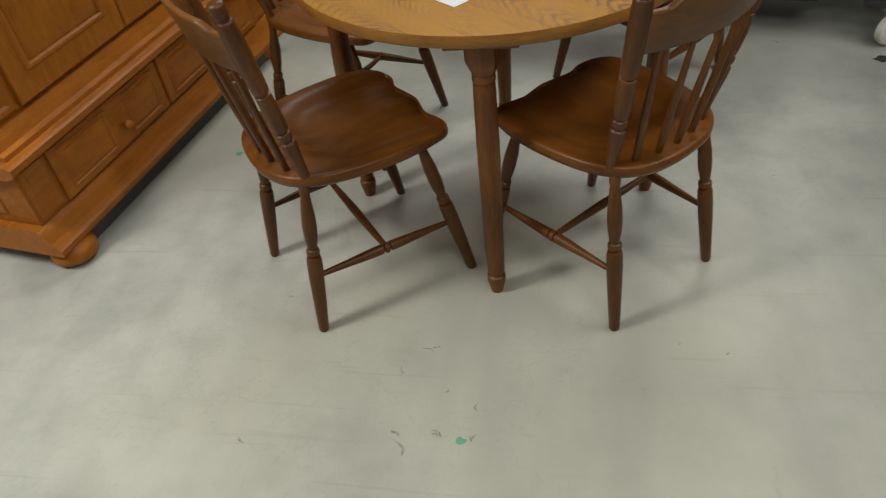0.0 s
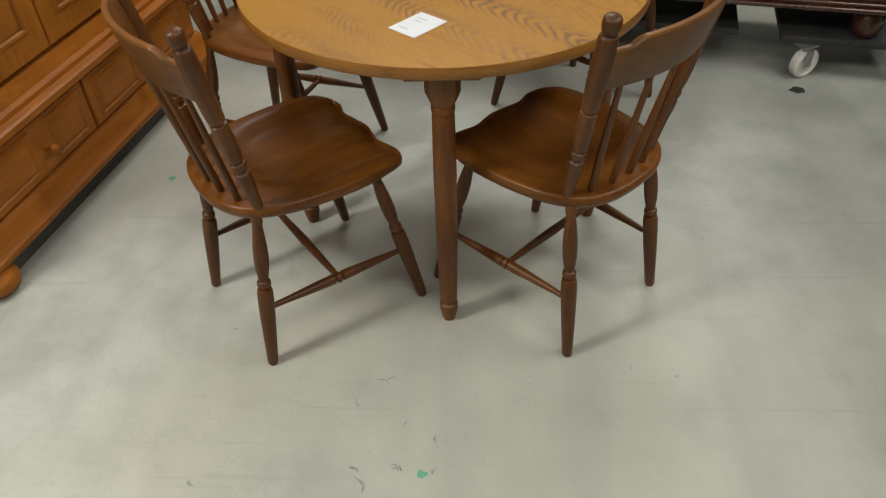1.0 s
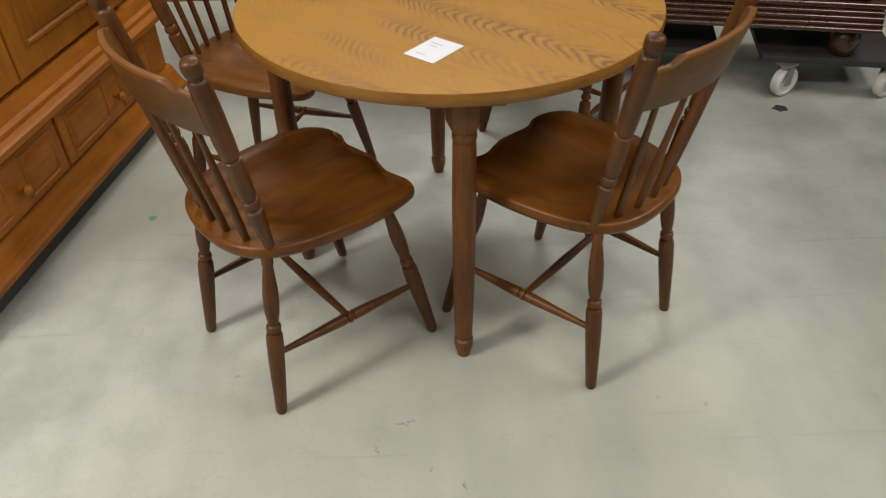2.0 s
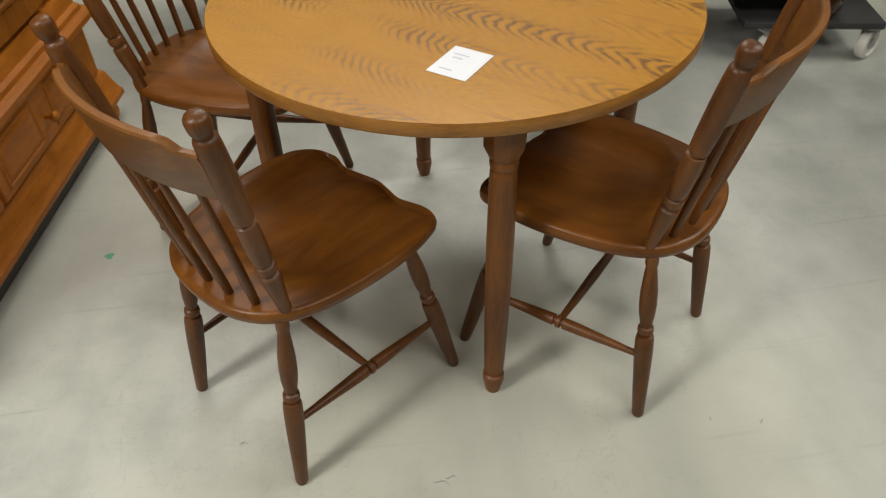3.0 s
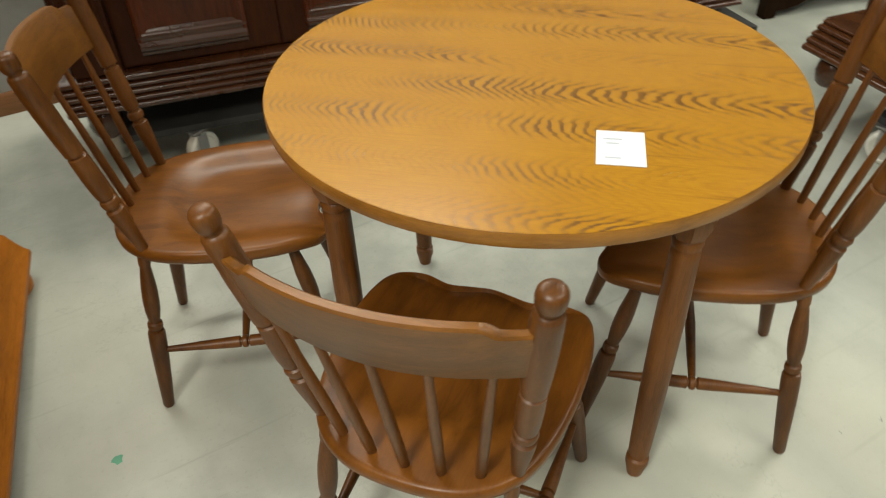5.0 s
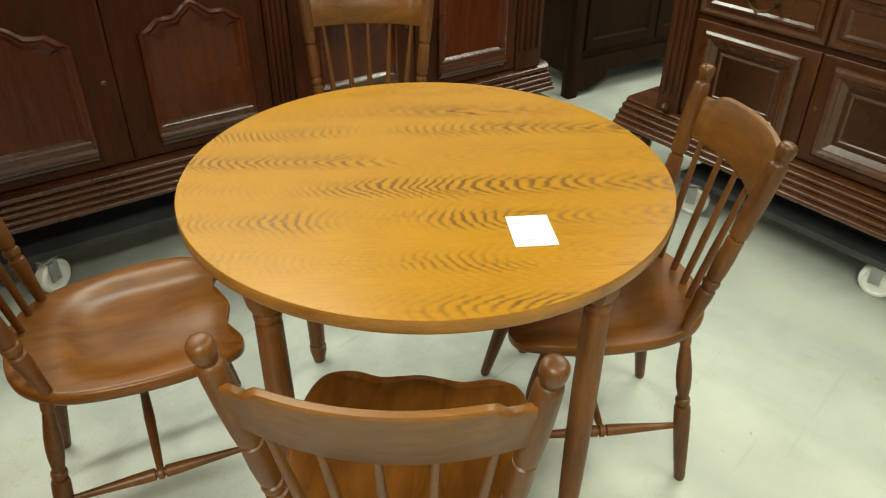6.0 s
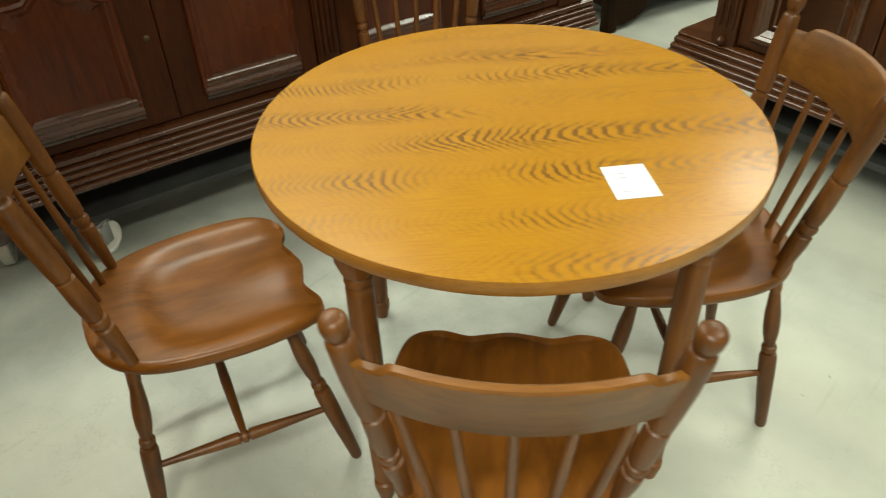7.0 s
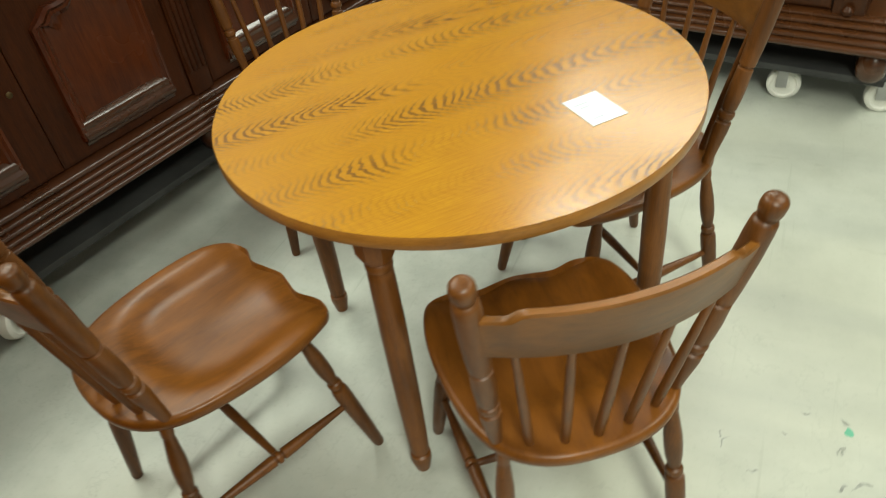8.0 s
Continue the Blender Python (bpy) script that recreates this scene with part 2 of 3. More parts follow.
BROWN = wood("brown_walnut", (0.078, 0.026, 0.0068), (0.03, 0.0098, 0.003), (1.0, 9, 9), 0.28, 0.3, wear=0.2, shine=0.45)
BROWN_UP = wood("brown_walnut_upright", (0.066, 0.021, 0.0058), (0.026, 0.008, 0.0026), (9, 9, 1.0), 0.38, 0.03, wear=0.2, shine=0.22)
BLACK_OAK = wood("black_oak", (0.02, 0.0085, 0.003), (0.008, 0.0033, 0.0014), (9, 9, 1.0), 0.5, 0.0, shine=0.06)
FLOOR = concrete()
WALL = paint("wall_paint", (0.34, 0.34, 0.325), 0.7)
CEILING = paint("ceiling_tile", (0.2, 0.2, 0.195), 0.8)
BOARD = wood("baseboard_wood", (0.26, 0.12, 0.05), (0.15, 0.065, 0.026), (1, 9, 9), 0.5)
PAPER = paint("white_paper", (0.6, 0.635, 0.67), 0.7, spread=0.02)
INK = paint("grey_ink", (0.3, 0.33, 0.4), 0.7)
GREEN = paint("green_tape", (0.12, 0.38, 0.25), 0.6)
SMEAR = paint("dark_scuff", (0.25, 0.265, 0.235), 0.6, spread=0.4, scale=60)
RUBBER = paint("white_nylon", (0.72, 0.72, 0.66), 0.45, spread=0.2)
STEEL = paint("dull_steel", (0.4, 0.4, 0.4), 0.4, 0.9)
DOLLY = paint("grey_board", (0.03, 0.031, 0.03), 0.7, spread=0.3)
# dark grey that paints the shade in the gap under the wardrobe
TOE_SHADE = paint("toe_shade_grey", (0.085, 0.083, 0.075), 0.7, spread=0.2)
BRASS = paint("aged_brass", (0.1, 0.068, 0.03), 0.45, 0.8, spread=0.3)


# ---- mesh helpers ----
def mesh_of(name, bm, mat, smooth=40):
    me = bpy.data.meshes.new(name)
    bmesh.ops.recalc_face_normals(bm, faces=bm.faces)
    bm.to_mesh(me)
    bm.free()
    me.materials.append(mat)
    if smooth:
        for p in me.polygons:
            p.use_smooth = True
        me.set_sharp_from_angle(angle=radians(smooth))
    return me


def part(name, bm, mat, parent=None, label="", smooth=40):
    ob = new(name, mesh_of(name, bm, mat, smooth))
    if parent:
        ob.parent = parent
    if label:
        ob["label"] = label
    return ob


def thing(name, label, category, group="", kind=""):
    return tagged(new(name), label, category, group, kind)


def box(x0, x1, y0, y1, z0, z1, bevel=0.003, bm=None):
    own = bm is None
    bm = bmesh.new() if own else bm
    made = bmesh.ops.create_cube(bm, size=1)["verts"]
    for v in made:
        v.co = Vector(((x0 + x1) / 2 + v.co.x * (x1 - x0), (y0 + y1) / 2 + v.co.y * (y1 - y0), (z0 + z1) / 2 + v.co.z * (z1 - z0)))
    if bevel:
        edges = list({e for v in made for e in v.link_edges})
        bmesh.ops.bevel(bm, geom=edges, offset=bevel, segments=2, affect="EDGES", profile=0.6)
    return bm


def lathe(p, q, profile, sides=16, bm=None):
    """A turned piece from p to q; profile: (share of the length, radius)."""
    bm = bm or bmesh.new()
    p, q = Vector(p), Vector(q)
    turn = (q - p).to_track_quat("Z", "Y").to_matrix()
    rings = []
    for t, r in profile:
        rings.append([bm.verts.new(p.lerp(q, t) + turn @ Vector((r * math.cos(2 * math.pi * i / sides), r * math.sin(2 * math.pi * i / sides), 0))) for i in range(sides)])
    for a, b in zip(rings, rings[1:]):
        for i in range(sides):
            j = (i + 1) % sides
            bm.faces.new((a[i], a[j], b[j], b[i]))
    bm.faces.new(rings[0][::-1])
    bm.faces.new(rings[-1])
    return bm


def molding(profile, x0, x1, bm=None):
    """A bar along x with a profile of (y, z) points, closed at both ends."""
    bm = bm or bmesh.new()
    a = [bm.verts.new((x0, y, z)) for y, z in profile]
    b = [bm.verts.new((x1, y, z)) for y, z in profile]
    k = len(profile)
    for i in range(k):
        j = (i + 1) % k
        bm.faces.new((a[i], a[j], b[j], b[i]))
    bm.faces.new(a[::-1])
    bm.faces.new(b)
    return bm


def framed(x0, x1, z0, z1, y, steps, bm=None):
    """A panel in the plane y that steps in and out: steps of (inset, depth towards the viewer at -y)."""
    bm = bm or bmesh.new()
    loops = []
    for inset, out in steps:
        loops.append([bm.verts.new(c) for c in ((x0 + inset, y - out, z0 + inset), (x1 - inset, y - out, z0 + inset), (x1 - inset, y - out, z1 - inset), (x0 + inset, y - out, z1 - inset))])
    for a, b in zip(loops, loops[1:]):
        for i in range(4):
            j = (i + 1) % 4
            bm.faces.new((a[i], a[j], b[j], b[i]))
    bm.faces.new(loops[-1])
    bm.faces.new(loops[0][::-1])
    return bm


def rounded(points, n):
    """A closed smooth curve through points."""
    out = []
    k = len(points)
    for i in range(k):
        p0, p1, p2, p3 = (Vector(points[(i + d) % k]) for d in (-1, 0, 1, 2))
        for s in range(n):
            t = s / n
            out.append(0.5 * (2 * p1 + (p2 - p0) * t + (2 * p0 - 5 * p1 + 4 * p2 - p3) * t * t + (3 * p1 - p0 - 3 * p2 + p3) * t ** 3))
    return out


# ---- the hall ----
def slab(name, x0, x1, y0, y1, z0, z1, mat, label, category):
    ob = part(name, box(x0, x1, y0, y1, z0, z1, 0), mat, smooth=0)
    return tagged(ob, label, category, kind="structure")


slab("floor", -5, 6, -6, 2.2, -0.1, 0, FLOOR, "worn light grey sealed concrete floor with scuffs", "floor")
slab("ceiling", -5, 6, -6, 2.2, 3.1, 3.2, CEILING, "plain pale ceiling of the hall", "ceiling")
slab("wall_north", -5, 6, 2.05, 2.2, 0, 3.1, WALL, "pale grey painted wall behind the cabinets", "wall")
slab("wall_south", -5, 6, -6.15, -6, 0, 3.1, WALL, "pale grey painted wall", "wall")
slab("wall_west", -5.15, -5, -6, 2.2, 0, 3.1, WALL, "pale grey painted wall", "wall")
slab("wall_east", 6, 6.15, -6, 2.2, 0, 3.1, WALL, "pale grey painted wall", "wall")
base = part("baseboard", molding(((2.05, 0), (2.034, 0), (2.034, 0.075), (2.042, 0.085), (2.05, 0.085)), -5, 6), BOARD)
tagged(base, "brown wooden baseboard along the pale wall", "baseboard", kind="structure")


# ---- round table ----
def round_table():
    t = thing("round_table", "round oak dining table with four dark turned legs", "table")
    R = 0.488
    bm = bmesh.new()
    rings = [[bm.verts.new((r * math.cos(2 * math.pi * i / 96), r * math.sin(2 * math.pi * i / 96), z)) for i in range(96)]
             for r, z in ((R - 0.012, 0.726), (R - 0.0015, 0.7265), (R, 0.729), (R, 0.749), (R - 0.0015, 0.7515))]
    for a, b in zip(rings, rings[1:]):
        for i in range(96):
            bm.faces.new((a[i], a[(i + 1) % 96], b[(i + 1) % 96], b[i]))
    bm.faces.new(rings[0][::-1])
    bm.faces.new(rings[-1])
    part("edge_band", bm, OAK_EDGE, t, "orange oak edge band")
    bm = bmesh.new()
    bmesh.ops.create_circle(bm, cap_ends=True, segments=96, radius=R - 0.0018)
    top = part("tabletop", bm, OAK, t, "orange oak tabletop with arched grain", 0)
    top.matrix_basis = pose(0, 0, 0.7522, 0, 0, GRAIN)
    for k, a in enumerate((-88, 3, 93.5, 182.5)):
        x, y = 0.417 * math.cos(radians(a)), 0.417 * math.sin(radians(a))
        bm = lathe((0, 0, 0.724), (0, 0, 0.64), ((0, 0.038), (0.72, 0.037), (1.0, 0.027)), 8)
        leg = part("leg", lathe((0, 0, 0.642), (0, 0, 0), (
            (0, 0.0235), (0.008, 0.0225), (0.013, 0.0252), (0.026, 0.0258), (0.034, 0.0248), (0.037, 0.0222), (0.044, 0.0222), (0.048, 0.0242), (0.07, 0.0246),
            (0.14, 0.0252), (0.3, 0.0262), (0.6, 0.0252), (0.8, 0.0228), (0.893, 0.0212), (0.898, 0.0178), (0.908, 0.0178), (0.914, 0.0232), (0.94, 0.0236),
            (0.975, 0.019), (1, 0.016)), 20), LEG_WOOD, t, "dark stained turned leg")
        leg.matrix_basis = pose(x, y, 0, 0, 0, a)
        part("leg_block", bm, LEG_WOOD, leg)
        part("mounting_plate", box(-0.055, 0.034, -0.078, 0.078, 0.704, 0.7255, 0.006), LEG_WOOD, leg)
    t.matrix_basis = pose(-0.001, -0.007, 0)
    return t


GRAIN = -42.5
round_table()


# ---- chairs ----
def crest_y(x, z):
    return 0.004 - 0.27 * (z - 0.75) - 0.046 * (1 - (x / 0.186) ** 2)


def dining_chair():
    c = thing("dining_chair", "brown wooden spindle-back dining chair with saddle seat and turned legs", "chair", "chairs round the table")
    half = [(0, 0.437), (0.04, 0.428), (0.082, 0.419), (0.135, 0.437), (0.183, 0.418), (0.206, 0.36), (0.213, 0.28), (0.205, 0.18), (0.184, 0.094), (0.146, 0.035), (0.085, 0.0)]
    outline = rounded(half + [(0, -0.01)] + [(-x, y) for x, y in half[:0:-1]], 6)
    mid = Vector((0, 0.215))
    bm = bmesh.new()

    def top_z(p, k):
        x, y = p
        e = ((abs(x) / 0.186) ** 3 + (max(0.0, 0.27 - y) / 0.188) ** 3) ** (1 / 3)
        u = max(0.0, min(1.0, (1.0 - e) / 0.36))
        dish = 0.021 * u * u * (3 - 2 * u)
        ridge = math.exp(-(x / 0.055) ** 2) * max(0.0, min(1.0, (y - 0.24) / 0.17)) * 0.009
        front = max(0.0, (y - 0.355) / 0.08)
        return 0.453 - dish * (1 - 0.25 * min(1.0, front)) + min(ridge, dish) - 0.02 * front ** 2

    levels = [(k, None) for k in (0.15, 0.3, 0.42, 0.52, 0.6, 0.67, 0.74, 0.8, 0.85, 0.9, 0.94, 0.975)] + [(0.995, 0.448), (1.0, 0.44), (0.995, 0.431), (0.97, 0.423), (0.9, 0.418)]
    rings = []
    for k, z in levels:
        ring = []
        for p in outline:
            q = mid + (p - mid) * k
            drop = 0.017 * max(0.0, (q.y - 0.36) / 0.08) ** 2
            ring.append(bm.verts.new((q.x, q.y, top_z(q, k) if z is None else z - drop * 0.9)))
        rings.append(ring)
    hub = bm.verts.new((mid.x, mid.y, top_z(mid, 0)))
    n = len(outline)
    for i in range(n):
        bm.faces.new((hub, rings[0][i], rings[0][(i + 1) % n]))
    for a, b in zip(rings, rings[1:]):
        for i in range(n):
            bm.faces.new((a[i], a[(i + 1) % n], b[(i + 1) % n], b[i]))
    bm.faces.new(rings[-1])
    part("seat", bm, SEAT_WOOD, c, smooth=60)

    turned = ((0, 0.0125), (0.05, 0.0125), (0.065, 0.0105), (0.08, 0.0115), (0.2, 0.0165), (0.27, 0.0172), (0.33, 0.016), (0.39, 0.0122), (0.405, 0.0115), (0.412, 0.0155), (0.428, 0.0165), (0.442, 0.0155), (0.447, 0.011),
              (0.457, 0.011), (0.462, 0.0165), (0.48, 0.0185), (0.55, 0.019), (0.65, 0.0182), (0.8, 0.016), (0.985, 0.013), (1, 0.0105))
    ends = {}
    for side in (-1, 1):
        for y0, y1, x0, x1 in ((0.06, 0.004, 0.15, 0.177), (0.35, 0.439, 0.158, 0.206)):
            p, q = Vector((side * x0, y0, 0.428)), Vector((side * x1, y1, 0))
            part("leg", lathe(p, q, turned), CHAIR_WOOD, c)
            ends[side, y0] = p.lerp(q, 0.6)
    swell = ((0, 0.0065), (0.12, 0.008), (0.4, 0.013), (0.47, 0.0135), (0.475, 0.0095), (0.482, 0.0095), (0.487, 0.014), (0.5, 0.015), (0.513, 0.014), (0.518, 0.0095), (0.525, 0.0095), (0.53, 0.0135), (0.6, 0.013), (0.88, 0.008), (1, 0.0065))
    for side in (-1, 1):
        part("side_stretcher", lathe(ends[side, 0.06], ends[side, 0.35], swell, 12), CHAIR_WOOD, c)
    a, b = ((ends[s, 0.06] + ends[s, 0.35]) / 2 for s in (-1, 1))
    part("cross_stretcher", lathe(a, b, ((0, 0.007), (0.2, 0.0095), (0.5, 0.012), (0.8, 0.0095), (1, 0.007)), 12), CHAIR_WOOD, c)

    upright = ((0, 0.0105), (0.1, 0.0135), (0.2, 0.0172), (0.245, 0.0172), (0.252, 0.0128), (0.266, 0.0128), (0.271, 0.0162), (0.29, 0.0178), (0.303, 0.0162), (0.308, 0.0128), (0.318, 0.0128), (0.323, 0.016), (0.36, 0.0175), (0.43, 0.0182), (0.53, 0.0168),
               (0.535, 0.0128), (0.545, 0.0128), (0.55, 0.0172), (0.62, 0.0186), (0.75, 0.0195), (0.86, 0.0188), (0.9, 0.0178), (0.908, 0.0165), (0.914, 0.013), (0.922, 0.0124), (0.928, 0.0138), (0.936, 0.0158), (0.95, 0.017), (0.968, 0.0174), (0.982, 0.0166), (0.991, 0.0142), (0.9965, 0.009), (0.998, 0.002))
    for side in (-1, 1):
        part("back_post", lathe((side * 0.157, 0.068, 0.448), (side * 0.201, -0.019, 0.894), upright, 20), CHAIR_WOOD, c)
    for i in range(5):
        s = (i - 2) / 2
        x0, x1 = 0.108 * s, 0.142 * s
        part("spindle", lathe((x0, 0.024 + 0.02 * s * s, 0.444), (x1, crest_y(x1, 0.745), 0.747),
                              ((0, 0.0075), (0.15, 0.0085), (0.45, 0.0085), (1, 0.0055)), 10), CHAIR_WOOD, c)
    bm = bmesh.new()
    rows = []
    for i in range(33):
        x = -0.186 + 0.372 * i / 32
        e = abs(x) / 0.186
        ear = 0.0 if e < 0.74 else (0.016 if e > 0.82 else 0.016 * (e - 0.74) / 0.08)
        zt, zb = 0.846 - ear - 0.004 * e * e, 0.738
        half_t = 0.0085
        rows.append([bm.verts.new((x, crest_y(x, z) + o, z)) for z, o in ((zb, -half_t * 0.7), (zb + 0.004, -half_t), (zt - 0.004, -half_t), (zt, -half_t * 0.6), (zt, half_t * 0.6), (zt - 0.004, half_t), (zb + 0.004, half_t), (zb, half_t * 0.7))])
    for a, b in zip(rows, rows[1:]):
        for i in range(8):
            bm.faces.new((a[i], a[(i + 1) % 8], b[(i + 1) % 8], b[i]))
    bm.faces.new(rows[0])
    bm.faces.new(rows[-1][::-1])
    part("crest_rail", bm, CREST_WOOD, c, "wide curved crest rail")
    return c


CHAIRS = ((-0.533, -0.455, 38.8), (0.436, -0.422, 136.4), (-0.734, 0.447, -20.3), (0.589, 0.845, -133.3))
first = dining_chair()
first.matrix_basis = pose(CHAIRS[0][0], CHAIRS[0][1], 0, 0, 0, CHAIRS[0][2] - 90)
for x, y, heading in CHAIRS[1:]:
    copy_thing(first, pose(x, y, 0, 0, 0, heading - 90))


# ---- paper on the table ----
def paper_note():
    p = thing("paper_note", "small white paper price note lying on the table", "paper")
    part("sheet", box(-0.0379, 0.0379, -0.0501, 0.0501, 0, 0.0008, 0), PAPER, p, smooth=0)
    for i, (w, y) in enumerate(((0.03, 0.025), (0.02, 0.012), (0.024, -0.03))):
        part("text_line", box(-0.012 - w / 2, -0.012 + w / 2, y - 0.0012, y + 0.0012, 0.0008, 0.0011, 0), INK, p, "faint grey writing", 0)
    p.matrix_basis = pose(-0.041, -0.304, 0.7527, 0, 0, -40.0)


paper_note()


# ---- honey pine wardrobe ----
def wardrobe():
    w = thing("wardrobe", "honey pine wardrobe with panelled doors and drawers on bun feet", "wardrobe")
    L, D = 1.40, 0.6
    # added strip: the shadow between plinth and floor, put in as dark colour
    part("toe_shade", box(0.04, L - 0.04, 0.03, 0.05, 0.002, 0.074, 0.001), TOE_SHADE, w, "dark grey strip standing in for the shade under the plinth")
    part("plinth", molding(((-0.004, 0.068), (-0.008, 0.076), (-0.006, 0.088), (0.006, 0.098), (0.022, 0.124), (0.036, 0.15), (0.048, 0.158), (D, 0.158), (D, 0.068)), 0, L), PINE, w)
    part("drawer_case", box(0.025, L - 0.025, 0.045, D, 0.158, 0.345, 0.004), PINE, w)
    part("ledge", molding(((0.03, 0.34), (0.012, 0.347), (0.0, 0.356), (0.0, 0.374), (0.01, 0.382), (D, 0.382), (D, 0.34)), -0.005, L + 0.005), PINE, w)
    part("base_molding", molding(((0.028, 0.382), (0.03, 0.395), (0.045, 0.402), (0.052, 0.425), (0.062, 0.445), (D, 0.445), (D, 0.382)), 0.02, L - 0.02), PINE, w)
    part("cabinet_body", box(0.05, L - 0.05, 0.075, D, 0.445, 1.95, 0.004), PINE_UP, w)
    part("cornice", molding(((0.06, 1.95), (0.0, 2.0), (0.0, 2.03), (D, 2.03), (D, 1.95)), 0, L), PINE, w)
    for x0, x1 in ((0.14, 0.66), (0.675, L - 0.12)):
        d = part("drawer", framed(x0, x1, 0.165, 0.335, 0.046, ((0, 0), (0, 0.012), (0.004, 0.016), (0.01, 0.016))), PINE, w)
        m = (x0 + x1) / 2 if x0 > 0.5 else 0.427
        for a, b in ((x0 + 0.03, m - 0.042), (m + 0.042, x1 - 0.03)):
            part("raised_field", framed(a, b, 0.182, 0.32, 0.031, ((0, 0.0), (0.004, 0.006), (0.01, 0.006), (0.014, 0.001), (0.024, 0.007), (0.03, 0.007))), PINE, d)
        part("knob", lathe((m, 0.032, 0.241), (m, -0.012, 0.241), ((0, 0.008), (0.4, 0.007), (0.55, 0.014), (0.8, 0.016), (0.95, 0.011), (1, 0.004))), PINE, d, "turned pine knob")
    for a, b in ((0.035, 0.125), (L - 0.125, L - 0.035)):
        part("corner_block", framed(a, b, 0.172, 0.33, 0.046, ((0, 0), (0.002, 0.008), (0.012, 0.008), (0.02, 0.002), (0.03, 0.002))), PINE, w)
    for x0, x1 in ((0.17, 0.63), (0.637, L - 0.17)):
        d = part("door", framed(x0, x1, 0.46, 1.9, 0.076, ((0, 0), (0, 0.018), (0.004, 0.022), (0.02, 0.022))), PINE_UP, w)
        for z0, z1 in ((0.53, 0.9), (0.96, 1.84)):
            part("panel", framed(x0 + 0.06, x1 - 0.06, z0, z1, 0.055, ((0, 0.001), (0.006, 0.008), (0.014, 0.008), (0.02, 0.0), (0.05, 0.011), (0.06, 0.011))), PINE_UP, d)
    for a, b in ((0.062, 0.155), (L - 0.155, L - 0.062)):
        part("pilaster", framed(a, b, 0.46, 1.9, 0.076, ((0, 0), (0.002, 0.012), (0.016, 0.012), (0.024, 0.005), (0.034, 0.009))), PINE_UP, w)
    for side, y in ((0.03, 0.04), (L - 0.03, 0.07), (0.08, D - 0.08), (L - 0.08, D - 0.08)):
        x = 0.075 if side < L / 2 else L - 0.075
        part("bun_foot", lathe((x, y, 0.0), (x, y, 0.074), ((0, 0.038), (0.06, 0.054), (0.25, 0.067), (0.5, 0.069), (0.75, 0.06), (0.9, 0.045), (1, 0.042)), 28), PINE, w)
    # side panel on the end
    side = part("side_panel", framed(0, 0.36, 0.19, 0.31, 0, ((0, 0), (0.004, 0.006), (0.012, 0.006), (0.018, 0.001), (0.03, 0.001))), PINE, w)
    side.matrix_basis = pose(0.0255, 0.5, 0, 0, 0, -90)
    w.matrix_basis = pose(-1.227, -0.422, 0, 0, 0, 80.4)


wardrobe()


# ---- dollies ----
def furniture_dolly(length, depth, wheels):
    d = thing("furniture_dolly", "grey furniture dolly with white swivel wheels", "dolly", "dollies under the cabinets")
    part("deck", box(0, length, 0, depth, 0.135, 0.16, 0.004), DOLLY, d, "grey board deck")
    for x, y, a in wheels:
        bm = bmesh.new()
        box(-0.03, 0.03, -0.03, 0.03, 0.128, 0.135, 0.001, bm)
        lathe((0, 0, 0.13), (0, 0, 0.112), ((0, 0.022), (0.5, 0.024), (1, 0.018)), 14, bm)
        for s in (-1, 1):
            box(-0.014, 0.022, s * 0.0245 - 0.0015, s * 0.0245 + 0.0015, 0.05, 0.116, 0.001, bm)
        fork = part("caster_fork", bm, STEEL, d)
        wheel = part("wheel", lathe((0.012, -0.019, 0.058), (0.012, 0.019, 0.058), ((0, 0.012), (0.0, 0.02), (0.1, 0.022), (0.1, 0.04), (0.0, 0.044), (0.03, 0.052), (0.14, 0.057), (0.3, 0.058), (0.7, 0.058), (0.86, 0.057), (0.97, 0.052), (1, 0.044), (0.9, 0.04), (0.9, 0.022), (1, 0.02), (1, 0.012)), 32), RUBBER, fork, "white nylon wheel")
        part("axle", lathe((0.012, -0.027, 0.058), (0.012, 0.027, 0.058), ((0, 0.007), (1, 0.007)), 10), STEEL, wheel)
        fork.matrix_basis = pose(x, y, 0, 0, 0, a)
    return d


# ---- dark cabinets ----
def reeded(beads, back, top):
    """A base profile of (y, z) points: half-round beads from the foot upwards, given as (front, low, high)."""
    pts = []
    for front, low, high in beads:
        r, mid = (high - low) / 2, (high + low) / 2
        pts.append((front + r * 0.9, low))
        pts += [(front + r * 0.8 * (1 - math.cos(w)), mid + r * math.sin(w) * 0.96) for w in (-1.2, -0.75, -0.3, 0.15, 0.6, 1.0, 1.3)]
        pts.append((front + r * 0.9, high))
    return tuple(pts) + ((pts[-1][0] + 0.012, top), (back, top), (back, beads[0][1]))


